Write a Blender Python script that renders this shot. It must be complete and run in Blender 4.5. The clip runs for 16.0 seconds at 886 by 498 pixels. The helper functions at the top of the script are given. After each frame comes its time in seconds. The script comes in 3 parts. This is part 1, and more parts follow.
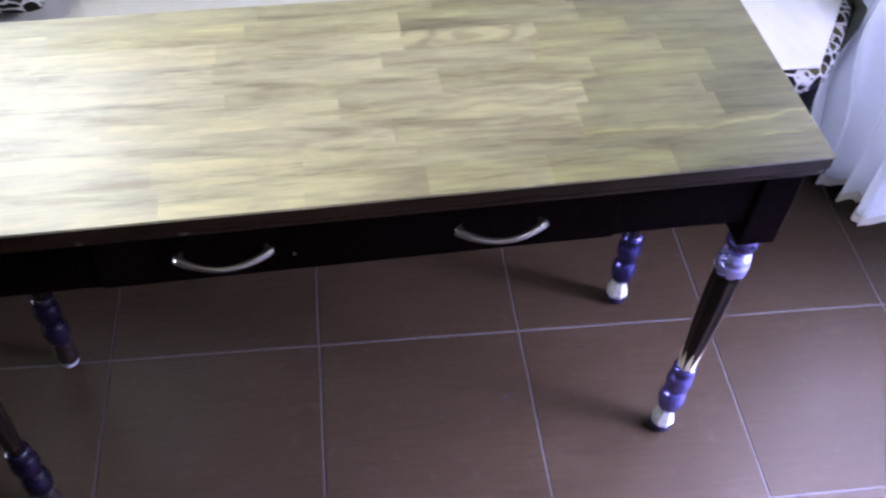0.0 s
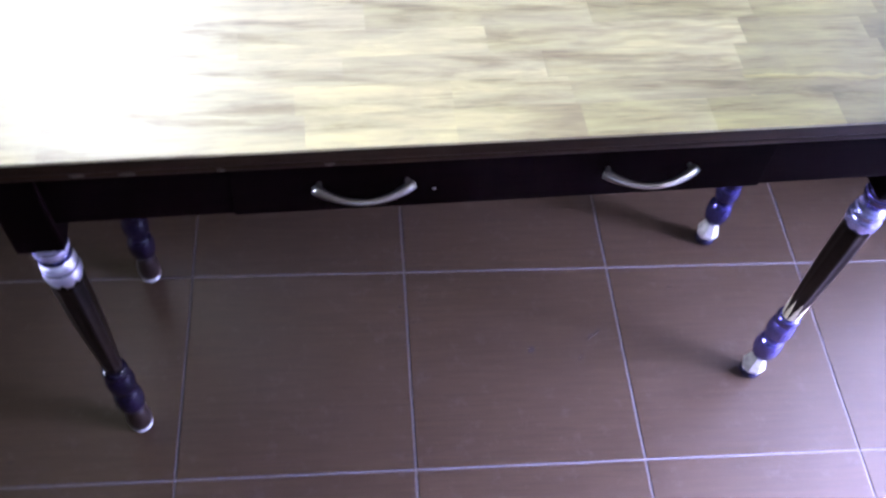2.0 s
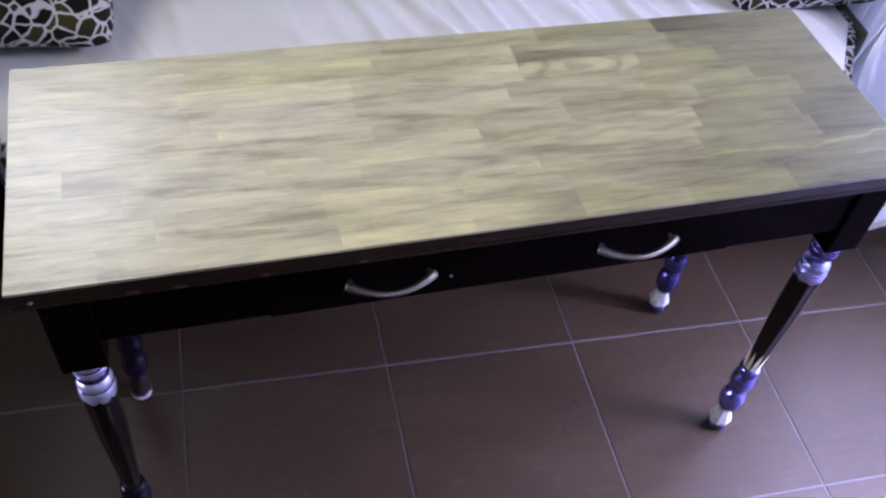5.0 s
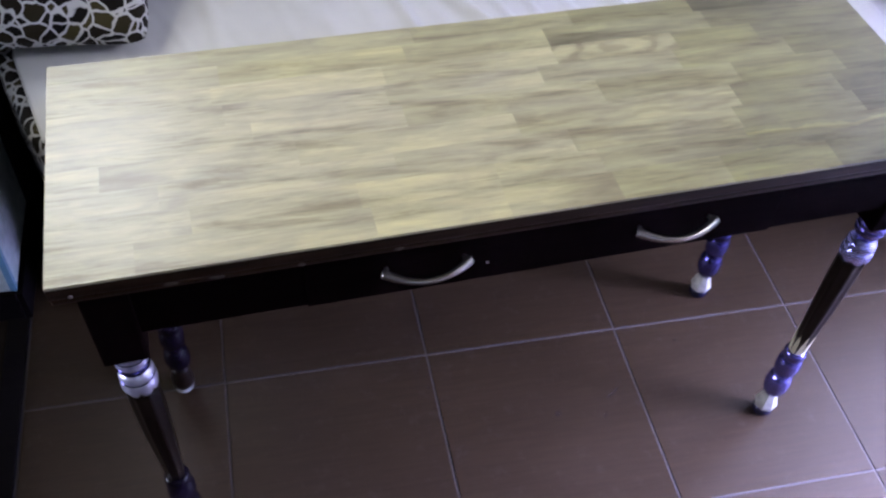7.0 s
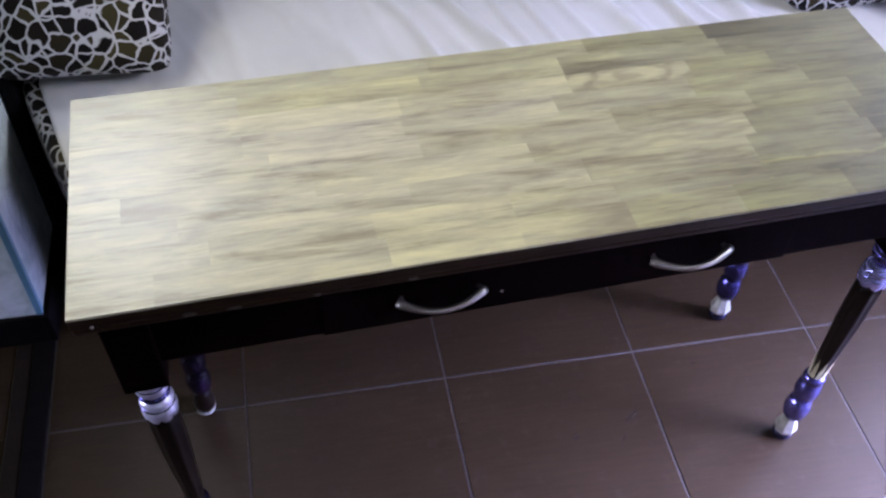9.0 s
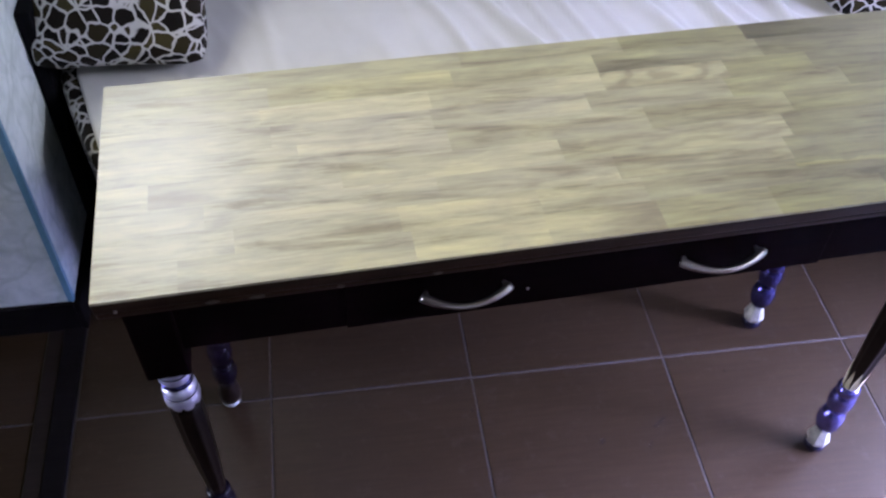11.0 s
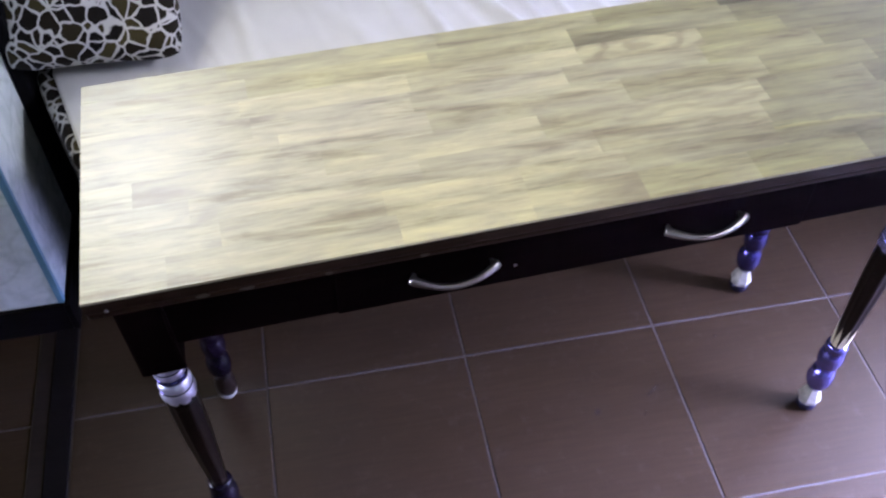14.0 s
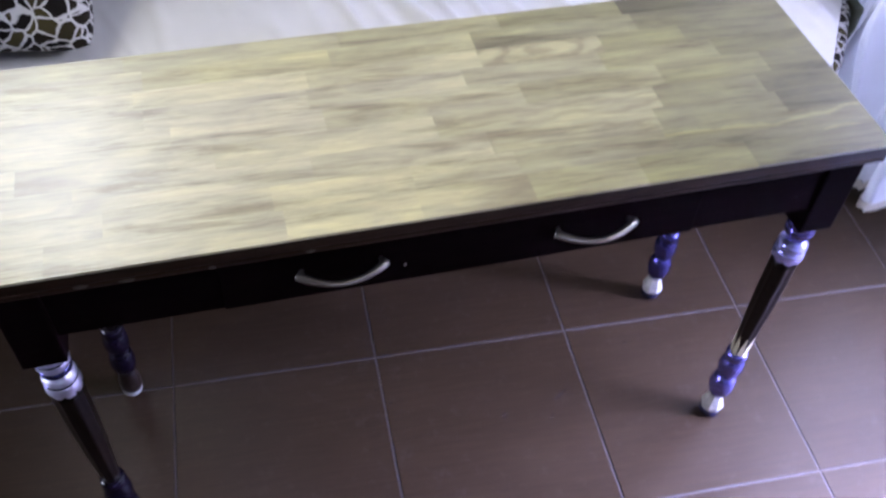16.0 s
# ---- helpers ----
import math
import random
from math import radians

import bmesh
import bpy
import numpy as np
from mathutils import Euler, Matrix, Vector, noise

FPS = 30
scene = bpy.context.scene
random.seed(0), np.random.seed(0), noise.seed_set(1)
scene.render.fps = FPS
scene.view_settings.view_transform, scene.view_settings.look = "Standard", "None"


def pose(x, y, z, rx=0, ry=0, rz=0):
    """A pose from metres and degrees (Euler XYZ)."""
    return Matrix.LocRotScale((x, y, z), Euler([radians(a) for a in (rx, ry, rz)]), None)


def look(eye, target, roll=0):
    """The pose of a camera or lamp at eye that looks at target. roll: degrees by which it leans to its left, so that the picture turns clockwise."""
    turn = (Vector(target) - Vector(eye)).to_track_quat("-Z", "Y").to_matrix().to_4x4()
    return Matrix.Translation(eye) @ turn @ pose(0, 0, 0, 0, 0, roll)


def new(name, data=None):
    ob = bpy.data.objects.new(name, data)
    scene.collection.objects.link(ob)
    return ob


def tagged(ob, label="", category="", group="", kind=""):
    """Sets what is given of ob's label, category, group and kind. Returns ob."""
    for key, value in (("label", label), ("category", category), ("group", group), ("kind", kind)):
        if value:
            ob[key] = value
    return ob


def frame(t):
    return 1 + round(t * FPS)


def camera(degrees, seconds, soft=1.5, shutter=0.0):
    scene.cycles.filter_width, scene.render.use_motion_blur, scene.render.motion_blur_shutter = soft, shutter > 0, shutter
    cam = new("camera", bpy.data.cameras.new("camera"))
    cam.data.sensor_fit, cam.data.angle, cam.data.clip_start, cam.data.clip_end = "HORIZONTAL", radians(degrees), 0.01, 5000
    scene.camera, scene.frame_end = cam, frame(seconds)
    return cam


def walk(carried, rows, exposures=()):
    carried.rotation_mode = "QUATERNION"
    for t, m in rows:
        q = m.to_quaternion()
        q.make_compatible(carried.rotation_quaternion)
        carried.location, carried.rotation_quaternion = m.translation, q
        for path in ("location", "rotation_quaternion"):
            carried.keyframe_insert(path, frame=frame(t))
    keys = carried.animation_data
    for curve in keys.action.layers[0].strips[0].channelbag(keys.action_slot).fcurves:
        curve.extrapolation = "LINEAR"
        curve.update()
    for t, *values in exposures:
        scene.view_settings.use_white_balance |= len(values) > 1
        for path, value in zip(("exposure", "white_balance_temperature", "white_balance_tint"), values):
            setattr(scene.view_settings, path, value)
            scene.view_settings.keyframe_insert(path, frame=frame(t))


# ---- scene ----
cam = camera(50.1, 16.0, soft=2.4, shutter=0.5)
PATH = [
    (0, (0.057, -1.081, 1.574), (0.268, 0.191, 0.045), 3.6),
    (0.5, (0.062, -1.079, 1.584), (0.182, 0.197, 0.048), 2.5),
    (1, (0.064, -1.057, 1.562), (0.115, 0.151, -0.031), 3.3),
    (1.5, (0.023, -1.043, 1.541), (0.039, 0.091, -0.107), 4.2),
    (2, (-0.111, -1.007, 1.546), (0.092, 0.118, -0.095), 7.2),
    (2.2, (-0.173, -0.992, 1.555), (0.097, 0.126, -0.081), 7.1),
    (2.5, (-0.227, -1.004, 1.562), (0.066, 0.125, -0.063), 5.6),
    (2.7, (-0.257, -1.023, 1.571), (0.075, 0.174, 0.004), 6.0),
    (3, (-0.284, -1.048, 1.589), (0.056, 0.23, 0.089), 6.9),
    (3.5, (-0.305, -1.064, 1.611), (0.087, 0.256, 0.16), 9.6),
    (4, (-0.293, -1.061, 1.613), (0.12, 0.24, 0.152), 9.0),
    (4.5, (-0.286, -1.067, 1.612), (0.15, 0.199, 0.126), 9.0),
    (7, (-0.277, -1.071, 1.599), (0.07, 0.197, 0.092), 4.8),
    (7.5, (-0.272, -1.067, 1.605), (0.063, 0.185, 0.082), 4.2),
    (8, (-0.267, -1.062, 1.601), (0.082, 0.18, 0.073), 4.5),
    (8.5, (-0.274, -1.073, 1.606), (0.006, 0.209, 0.097), 3.2),
    (8.7, (-0.269, -1.067, 1.625), (0.029, 0.233, 0.134), 2.9),
    (10.8, (-0.251, -1.07, 1.606), (0.004, 0.23, 0.107), 2.1),
    (11, (-0.249, -1.07, 1.607), (-0.026, 0.248, 0.12), 2.0),
    (11.5, (-0.249, -1.067, 1.605), (0.034, 0.22, 0.101), 3.6),
    (12, (-0.256, -1.054, 1.589), (0.063, 0.168, 0.038), 3.7),
    (12.5, (-0.255, -1.057, 1.592), (0.062, 0.16, 0.038), 2.8),
    (13, (-0.252, -1.066, 1.603), (0.058, 0.191, 0.079), 2.0),
    (13.2, (-0.255, -1.062, 1.598), (0.065, 0.176, 0.061), 2.5),
    (13.5, (-0.249, -1.072, 1.61), (0.013, 0.209, 0.097), -0.3),
    (14, (-0.247, -1.075, 1.614), (-0.005, 0.209, 0.099), -0.3),
    (14.5, (-0.253, -1.062, 1.598), (0.055, 0.171, 0.054), 2.9),
    (15, (-0.254, -1.07, 1.594), (0.106, 0.143, 0.046), 4.1),
    (15.5, (-0.235, -1.081, 1.601), (0.148, 0.12, 0.049), 3.9),
    (16, (-0.164, -1.102, 1.61), (0.172, 0.175, 0.108), 4.1),
]
EXPOSURES = [(t, stops - 0.03, kelvin, tint) for t, stops, kelvin, tint in (
    (0.0, 0.0, 5700, 18), (0.8, 0.08, 5700, 18), (1.4, 0.58, 5750, 21), (2.0, 0.54, 5400, 22), (2.6, 0.50, 5350, 22), (3.0, 0.10, 5450, 23), (3.5, -0.18, 5550, 24), (4.5, -0.24, 5550, 24),
    (7.0, -0.27, 5650, 18), (8.5, -0.25, 5680, 18), (11.0, -0.23, 5650, 18), (12.0, -0.18, 5700, 18), (12.5, -0.04, 5700, 18), (15.0, 0.04, 5700, 19), (16.0, -0.04, 5650, 19))]
walk(cam, [(t, look(eye, target, roll)) for t, eye, target, roll in PATH], EXPOSURES)

# ---- world, lamps ----
world = bpy.data.worlds.new("sky")
scene.world = world
world.use_nodes = True
wn = world.node_tree.nodes
sky = wn.new("ShaderNodeTexSky")
sky.sky_type = "NISHITA"
sky.sun_disc = False
sky.sun_elevation = radians(40)
sky.sun_rotation = radians(60)
world.node_tree.links.new(sky.outputs[0], wn["Background"].inputs[0])
wn["Background"].inputs[1].default_value = 0.15


def area_lamp(name, m, w, h, power, colour):
    data = bpy.data.lights.new(name, "AREA")
    data.shape, data.size, data.size_y = "RECTANGLE", w, h
    data.energy, data.color = power, colour
    ob = new(name, data)
    ob.matrix_world = m
    return ob


YS_LAMP = -3.12
# daylight entering at the balcony door and at the far window of the passage
area_lamp("balcony_daylight", look((1.76, -1.00, 0.74), (0.84, -0.80, 0.0)), 1.30, 0.70, 185, (0.57, 0.575, 1.0)).data.spread = radians(50)
area_lamp("door_daylight", look((1.42, -0.06, 0.82), (0.80, -0.60, 0.0)), 0.55, 0.62, 10, (0.70, 0.70, 1.0)).data.spread = radians(56)
# added beam through the door, aimed to brighten the throw
area_lamp("upper_balcony_fill", look((1.56, 0.10, 1.45), (0.80, 0.66, 0.32)), 0.9, 0.8, 12.5, (0.76, 0.75, 1.0)).data.spread = radians(72)
area_lamp("curtain_daylight", look((1.47, 0.43, 0.95), (0.5, 0.43, 0.85)), 0.40, 1.7, 8.0, (0.80, 0.82, 1.0))
# added narrow beam that lifts the west wall and the sofa's left end
area_lamp("high_balcony_fill", look((1.54, -0.62, 1.93), (-0.79, 0.42, 0.42)), 0.6, 0.4, 2.7, (0.98, 0.97, 0.97)).data.spread = radians(44)
area_lamp("passage_daylight", look((-3.32, -0.35, 1.2), (-0.5, -0.28, 0.65)), 0.9, 1.5, 8.5, (0.86, 0.87, 1.0)).data.spread = radians(32)
# weak fill from an added, unseen south window
area_lamp("south_fill", look((0.2, YS_LAMP, 1.5), (0.0, 0.0, 0.5)), 1.7, 1.3, 3, (0.95, 0.95, 1.0))
# added unseen source for the glare on the table's left end
area_lamp("west_glare_fill", look((-0.86, 0.80, 1.80), (-0.26, 0.0, 1.80)), 0.68, 0.62, 27, (0.96, 0.96, 0.86))
bulb = bpy.data.lights.new("passage_bulb", "POINT")
bulb.energy, bulb.color, bulb.shadow_soft_size = 36, (1.0, 0.88, 0.42), 0.03
new("passage_bulb", bulb).location = (-1.12, -0.12, 2.45)



# ---- materials ----
def material(name, rough=0.5, metal=0.0, coat=0.0):
    m = bpy.data.materials.new(name)
    m.use_nodes = True
    b = m.node_tree.nodes["Principled BSDF"]
    b.inputs["Roughness"].default_value = rough
    b.inputs["Metallic"].default_value = metal
    b.inputs["Coat Weight"].default_value = coat
    b.inputs["Coat Roughness"].default_value = 0.12
    return m, m.node_tree.nodes, m.node_tree.links, b


def coords(n, l, scale=(1, 1, 1), kind="Object", jitter=0.0):
    tc = n.new("ShaderNodeTexCoord")
    mp = n.new("ShaderNodeMapping")
    mp.inputs["Scale"].default_value = scale
    l.new(tc.outputs[kind], mp.inputs["Vector"])
    if jitter:
        info = n.new("ShaderNodeObjectInfo")
        mul = n.new("ShaderNodeMath")
        mul.operation = "MULTIPLY"
        mul.inputs[1].default_value = jitter
        l.new(info.outputs["Random"], mul.inputs[0])
        l.new(mul.outputs[0], mp.inputs["Location"])
    return mp.outputs[0]


def noise_tex(n, l, vec, scale, detail=4, rough=0.55, distort=0.0):
    t = n.new("ShaderNodeTexNoise")
    t.inputs["Scale"].default_value = scale
    t.inputs["Detail"].default_value = detail
    t.inputs["Roughness"].default_value = rough
    t.inputs["Distortion"].default_value = distort
    l.new(vec, t.inputs["Vector"])
    return t.outputs["Fac"]


def ramp(n, l, fac, stops):
    r = n.new("ShaderNodeValToRGB")
    while len(r.color_ramp.elements) < len(stops):
        r.color_ramp.elements.new(0.5)
    for e, (p, c) in zip(r.color_ramp.elements, stops):
        e.position, e.color = p, (*c, 1)
    l.new(fac, r.inputs[0])
    return r.outputs[0]


def mix(n, l, a, b, fac, blend="MIX"):
    x = n.new("ShaderNodeMix")
    x.data_type, x.blend_type = "RGBA", blend
    for k, v in ((6, a), (7, b), (0, fac)):
        if hasattr(v, "is_output"):
            l.new(v, x.inputs[k])
        else:
            x.inputs[k].default_value = (*v, 1) if k else v
    return x.outputs[2]


def bump(n, l, b, height, strength=0.2, dist=0.002):
    u = n.new("ShaderNodeBump")
    u.inputs["Strength"].default_value = strength
    u.inputs["Distance"].default_value = dist
    l.new(height, u.inputs["Height"])
    l.new(u.outputs[0], b.inputs["Normal"])


def rough_map(n, l, b, fac, lo, hi):
    r = n.new("ShaderNodeMapRange")
    r.inputs[3].default_value, r.inputs[4].default_value = lo, hi
    l.new(fac, r.inputs[0])
    l.new(r.outputs[0], b.inputs["Roughness"])


def make_stave_wood(name="oiled_stave_wood", style=""):
    """Oiled stave: the object's colour gives tone (red), yellowness (green) and how dark the heartwood at its end is (blue)."""
    m, n, l, b = material(name, 0.42, 0.0, 0.85)
    b.inputs["Coat Roughness"].default_value = 0.36
    info = n.new("ShaderNodeObjectInfo")
    sep = n.new("ShaderNodeSeparateColor")
    l.new(info.outputs["Color"], sep.inputs[0])
    fine = noise_tex(n, l, coords(n, l, (7.5, 105, 105), jitter=31), 2.0, 4, 0.65, 0.4)
    band = noise_tex(n, l, coords(n, l, (3.0, 29, 29), jitter=57), 1.6, 4, 0.6, 0.6)
    cloud = noise_tex(n, l, coords(n, l, (11.0, 28, 28), jitter=13), 1.0, 5, 0.65, 0.5)
    streak = noise_tex(n, l, coords(n, l, (4.2, 54, 54), jitter=71), 1.7, 5, 0.65, 0.5)
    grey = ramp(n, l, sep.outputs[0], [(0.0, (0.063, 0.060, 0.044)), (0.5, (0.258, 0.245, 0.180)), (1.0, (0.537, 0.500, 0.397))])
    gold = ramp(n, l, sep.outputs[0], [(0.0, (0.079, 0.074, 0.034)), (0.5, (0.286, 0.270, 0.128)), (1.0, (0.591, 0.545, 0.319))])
    hue = n.new("ShaderNodeMath")
    hue.operation = "MULTIPLY_ADD"
    hue.inputs[1].default_value = 0.9
    l.new(cloud, hue.inputs[0])
    shift = n.new("ShaderNodeMath")
    shift.operation = "SUBTRACT"
    shift.inputs[1].default_value = 0.45
    l.new(sep.outputs[1], shift.inputs[0])
    l.new(shift.outputs[0], hue.inputs[2])
    hue.use_clamp = True
    c = mix(n, l, grey, gold, hue.outputs[0])
    c = mix(n, l, c, ramp(n, l, band, [(0.32, (0.72, 0.69, 0.69)), (0.48, (0.95, 0.94, 0.94)), (0.66, (1.12, 1.12, 1.09))]), 0.6, "MULTIPLY")
    c = mix(n, l, c, ramp(n, l, cloud, [(0.30, (0.78, 0.76, 0.77)), (0.62, (1.10, 1.10, 1.08))]), 0.75, "MULTIPLY")
    c = mix(n, l, c, ramp(n, l, streak, [(0.30, (0.55, 0.50, 0.48)), (0.41, (1, 1, 1))]), 0.5, "MULTIPLY")
    c = mix(n, l, c, ramp(n, l, fine, [(0.30, (0.86, 0.84, 0.83)), (0.62, (1.05, 1.05, 1.04))]), 0.7, "MULTIPLY")
    # stains that run on from stave to stave
    geo = n.new("ShaderNodeNewGeometry")
    lay = n.new("ShaderNodeMapping")
    lay.inputs["Scale"].default_value = (1.5, 13.0, 1.0)
    lay.inputs["Rotation"].default_value = (0.0, 0.0, radians(-2.9))
    l.new(geo.outputs["Position"], lay.inputs["Vector"])
    stain = noise_tex(n, l, lay.outputs[0], 3.6, 6, 0.66, 0.35)
    c = mix(n, l, c, ramp(n, l, stain, [(0.34, (0.60, 0.57, 0.54)), (0.45, (0.91, 0.90, 0.89)), (0.54, (1.03, 1.03, 1.02)), (0.66, (1.14, 1.13, 1.08))]), 1.0, "MULTIPLY")
    # heartwood that darkens towards the end at the object's origin
    tc = n.new("ShaderNodeTexCoord")
    xyz = n.new("ShaderNodeSeparateXYZ")
    l.new(tc.outputs["Object"], xyz.inputs[0])
    away = n.new("ShaderNodeMath")
    away.operation = "ABSOLUTE"
    l.new(xyz.outputs[0], away.inputs[0])
    ragged = n.new("ShaderNodeMath")
    ragged.operation = "MULTIPLY_ADD"
    ragged.inputs[1].default_value = 0.10
    l.new(band, ragged.inputs[0])
    l.new(away.outputs[0], ragged.inputs[2])
    near = n.new("ShaderNodeMapRange")
    near.inputs[1].default_value, near.inputs[2].default_value = 0.070, 0.150
    near.inputs[3].default_value, near.inputs[4].default_value = 1.0, 0.0
    l.new(ragged.outputs[0], near.inputs[0])
    heart = n.new("ShaderNodeMath")
    heart.operation = "MULTIPLY"
    l.new(near.outputs[0], heart.inputs[0])
    l.new(sep.outputs[2], heart.inputs[1])
    c = mix(n, l, c, mix(n, l, c, (0.50, 0.46, 0.49), 1.0, "MULTIPLY"), heart.outputs[0])
    if style:
        w = n.new("ShaderNodeTexWave")
        if style == "knot":
            w.wave_type, w.rings_direction = "RINGS", "Z"
            settings, scale, jitter = (9.0, 11.0, 3.0, 1.6), (0.6, 1.0, 1.0), 0.0
            stops = [(0.08, (0.50, 0.44, 0.42)), (0.40, (0.92, 0.90, 0.88)), (0.92, (1.16, 1.14, 1.05))]
        elif style == "vein":
            w.bands_direction = "Y"
            settings, scale, jitter = (8.0, 5.5, 3.0, 1.4), (0.8, 1.0, 1.0), 11.0
            stops = [(0.0, (0.90, 0.89, 0.90)), (0.88, (1.0, 1.0, 1.0)), (0.97, (1.50, 1.46, 1.22))]
        else:
            w.bands_direction = "Y"
            settings, scale, jitter = (15.0, 9.0, 2.5, 1.1), (0.55, 1.0, 1.0), 11.0
            stops = [(0.05, (0.66, 0.60, 0.57)), (0.5, (1.0, 1.0, 1.0)), (0.95, (1.16, 1.14, 1.06))]
        for key, value in zip(("Scale", "Distortion", "Detail", "Detail Scale"), settings):
            w.inputs[key].default_value = value
        vec = coords(n, l, scale, jitter=jitter)
        if style == "knot":
            vec.node.inputs["Location"].default_value = (-0.052, 0.006, 0.0)
        l.new(vec, w.inputs["Vector"])
        c = mix(n, l, c, ramp(n, l, w.outputs["Fac"], stops), {"knot": 0.5, "vein": 0.75, "figure": 0.35}[style], "MULTIPLY")
    l.new(c, b.inputs["Base Color"])
    rough_map(n, l, b, band, 0.46, 0.56)
    bump(n, l, b, fine, 0.08, 0.0006)
    return m


def make_dark_wood(name, base, rough, coat, spec=0.4):
    m, n, l, b = material(name, rough, 0, coat)
    b.inputs["Specular IOR Level"].default_value = spec
    g = noise_tex(n, l, coords(n, l, (3, 40, 40)), 3.0, 5, 0.6, 0.5)
    big = noise_tex(n, l, coords(n, l), 5.0, 3)
    c = ramp(n, l, g, [(0.3, tuple(v * 0.55 for v in base)), (0.7, tuple(v * 1.5 for v in base))])
    l.new(c, b.inputs["Base Color"])
    rough_map(n, l, b, big, rough * 0.75, rough * 1.3)
    bump(n, l, b, g, 0.1, 0.0008)
    return m


def make_tile():
    m, n, l, b = material("brown_porcelain", 0.26)
    b.inputs["Specular IOR Level"].default_value = 0.07
    streak = noise_tex(n, l, coords(n, l, (2.0, 26, 1), jitter=43), 5.0, 5, 0.6)
    cloud = noise_tex(n, l, coords(n, l, jitter=17), 7.0, 3, 0.5)
    c = mix(n, l, (0.0052, 0.0032, 0.0015), (0.0228, 0.0142, 0.0074), streak)
    dust = noise_tex(n, l, coords(n, l, jitter=29), 38.0, 4, 0.7)
    c = mix(n, l, c, (0.026, 0.020, 0.017), ramp(n, l, dust, [(0.56, (0, 0, 0)), (0.76, (0.6, 0.6, 0.6))]))
    c = mix(n, l, c, (0.0119, 0.0072, 0.0038), mix(n, l, (0, 0, 0), (0.6, 0.6, 0.6), cloud))
    l.new(c, b.inputs["Base Color"])
    rough_map(n, l, b, streak, 0.34, 0.43)
    return m


def make_grout():
    m, n, l, b = material("pale_grout", 0.85)
    f = noise_tex(n, l, coords(n, l), 30.0, 4)
    l.new(ramp(n, l, f, [(0.3, (0.008, 0.006, 0.006)), (0.7, (0.020, 0.0155, 0.0155))]), b.inputs["Base Color"])
    return m


def make_wallpaper():
    m, n, l, b = material("pale_blue_wallpaper", 0.7)
    v = n.new("ShaderNodeTexVoronoi")
    v.feature = "DISTANCE_TO_EDGE"
    v.inputs["Scale"].default_value = 9.0
    warp = n.new("ShaderNodeTexNoise")
    warp.inputs["Scale"].default_value = 6.0
    vec = coords(n, l)
    l.new(vec, warp.inputs["Vector"])
    add = n.new("ShaderNodeVectorMath")
    add.operation = "MULTIPLY_ADD"
    add.inputs[1].default_value = (0.25, 0.25, 0.25)
    l.new(warp.outputs["Color"], add.inputs[0])
    l.new(vec, add.inputs[2])
    l.new(add.outputs[0], v.inputs["Vector"])
    veins = ramp(n, l, v.outputs["Distance"], [(0.0, (0.50, 0.55, 0.52)), (0.10, (0.60, 0.64, 0.62))])
    blot = ramp(n, l, noise_tex(n, l, vec, 22.0, 5, 0.6, 0.6), [(0.38, (0.78, 0.82, 0.80)), (0.58, (1.06, 1.06, 1.05))])
    l.new(mix(n, l, veins, blot, 0.7, "MULTIPLY"), b.inputs["Base Color"])
    bump(n, l, b, v.outputs["Distance"], 0.15, 0.002)
    return m


def make_plain(name, base, rough=0.6, metal=0.0, spread=0.12, scale=8.0, relief=0.05):
    m, n, l, b = material(name, rough, metal)
    f = noise_tex(n, l, coords(n, l), scale, 5)
    l.new(ramp(n, l, f, [(0.3, tuple(v * (1 - spread) for v in base)), (0.7, tuple(min(1, v * (1 + spread)) for v in base))]), b.inputs["Base Color"])
    rough_map(n, l, b, f, rough * 0.85, min(1, rough * 1.15))
    bump(n, l, b, noise_tex(n, l, coords(n, l), scale * 12, 3), relief, 0.001)
    return m


def make_giraffe(name, scale, white, line=0.055):
    m, n, l, b = material(name, 0.75)
    b.inputs["Specular IOR Level"].default_value = 0.1
    vec = coords(n, l)
    warp = n.new("ShaderNodeTexNoise")
    warp.inputs["Scale"].default_value = scale * 0.55
    l.new(vec, warp.inputs["Vector"])
    add = n.new("ShaderNodeVectorMath")
    add.operation = "MULTIPLY_ADD"
    add.inputs[1].default_value = (0.035, 0.035, 0.035)
    l.new(warp.outputs["Color"], add.inputs[0])
    l.new(vec, add.inputs[2])
    v = n.new("ShaderNodeTexVoronoi")
    v.feature = "DISTANCE_TO_EDGE"
    v.inputs["Scale"].default_value = scale
    v.inputs["Randomness"].default_value = 0.9
    l.new(add.outputs[0], v.inputs["Vector"])
    v2 = n.new("ShaderNodeTexVoronoi")
    v2.inputs["Scale"].default_value = scale
    v2.inputs["Randomness"].default_value = 0.9
    l.new(add.outputs[0], v2.inputs["Vector"])
    sep = n.new("ShaderNodeSeparateColor")
    l.new(v2.outputs["Color"], sep.inputs[0])
    cells = ramp(n, l, sep.outputs[0], [(0.0, (0.003, 0.0025, 0.003)), (0.6, (0.011, 0.008, 0.005)), (1.0, (0.045, 0.038, 0.014))])
    edge = ramp(n, l, v.outputs["Distance"], [(line, (1, 1, 1)), (line + 0.04, (0, 0, 0))])
    weave = noise_tex(n, l, vec, 260.0, 2)
    l.new(mix(n, l, cells, (white, white * 0.97, white * 0.94), edge), b.inputs["Base Color"])
    bump(n, l, b, weave, 0.2, 0.0008)
    return m


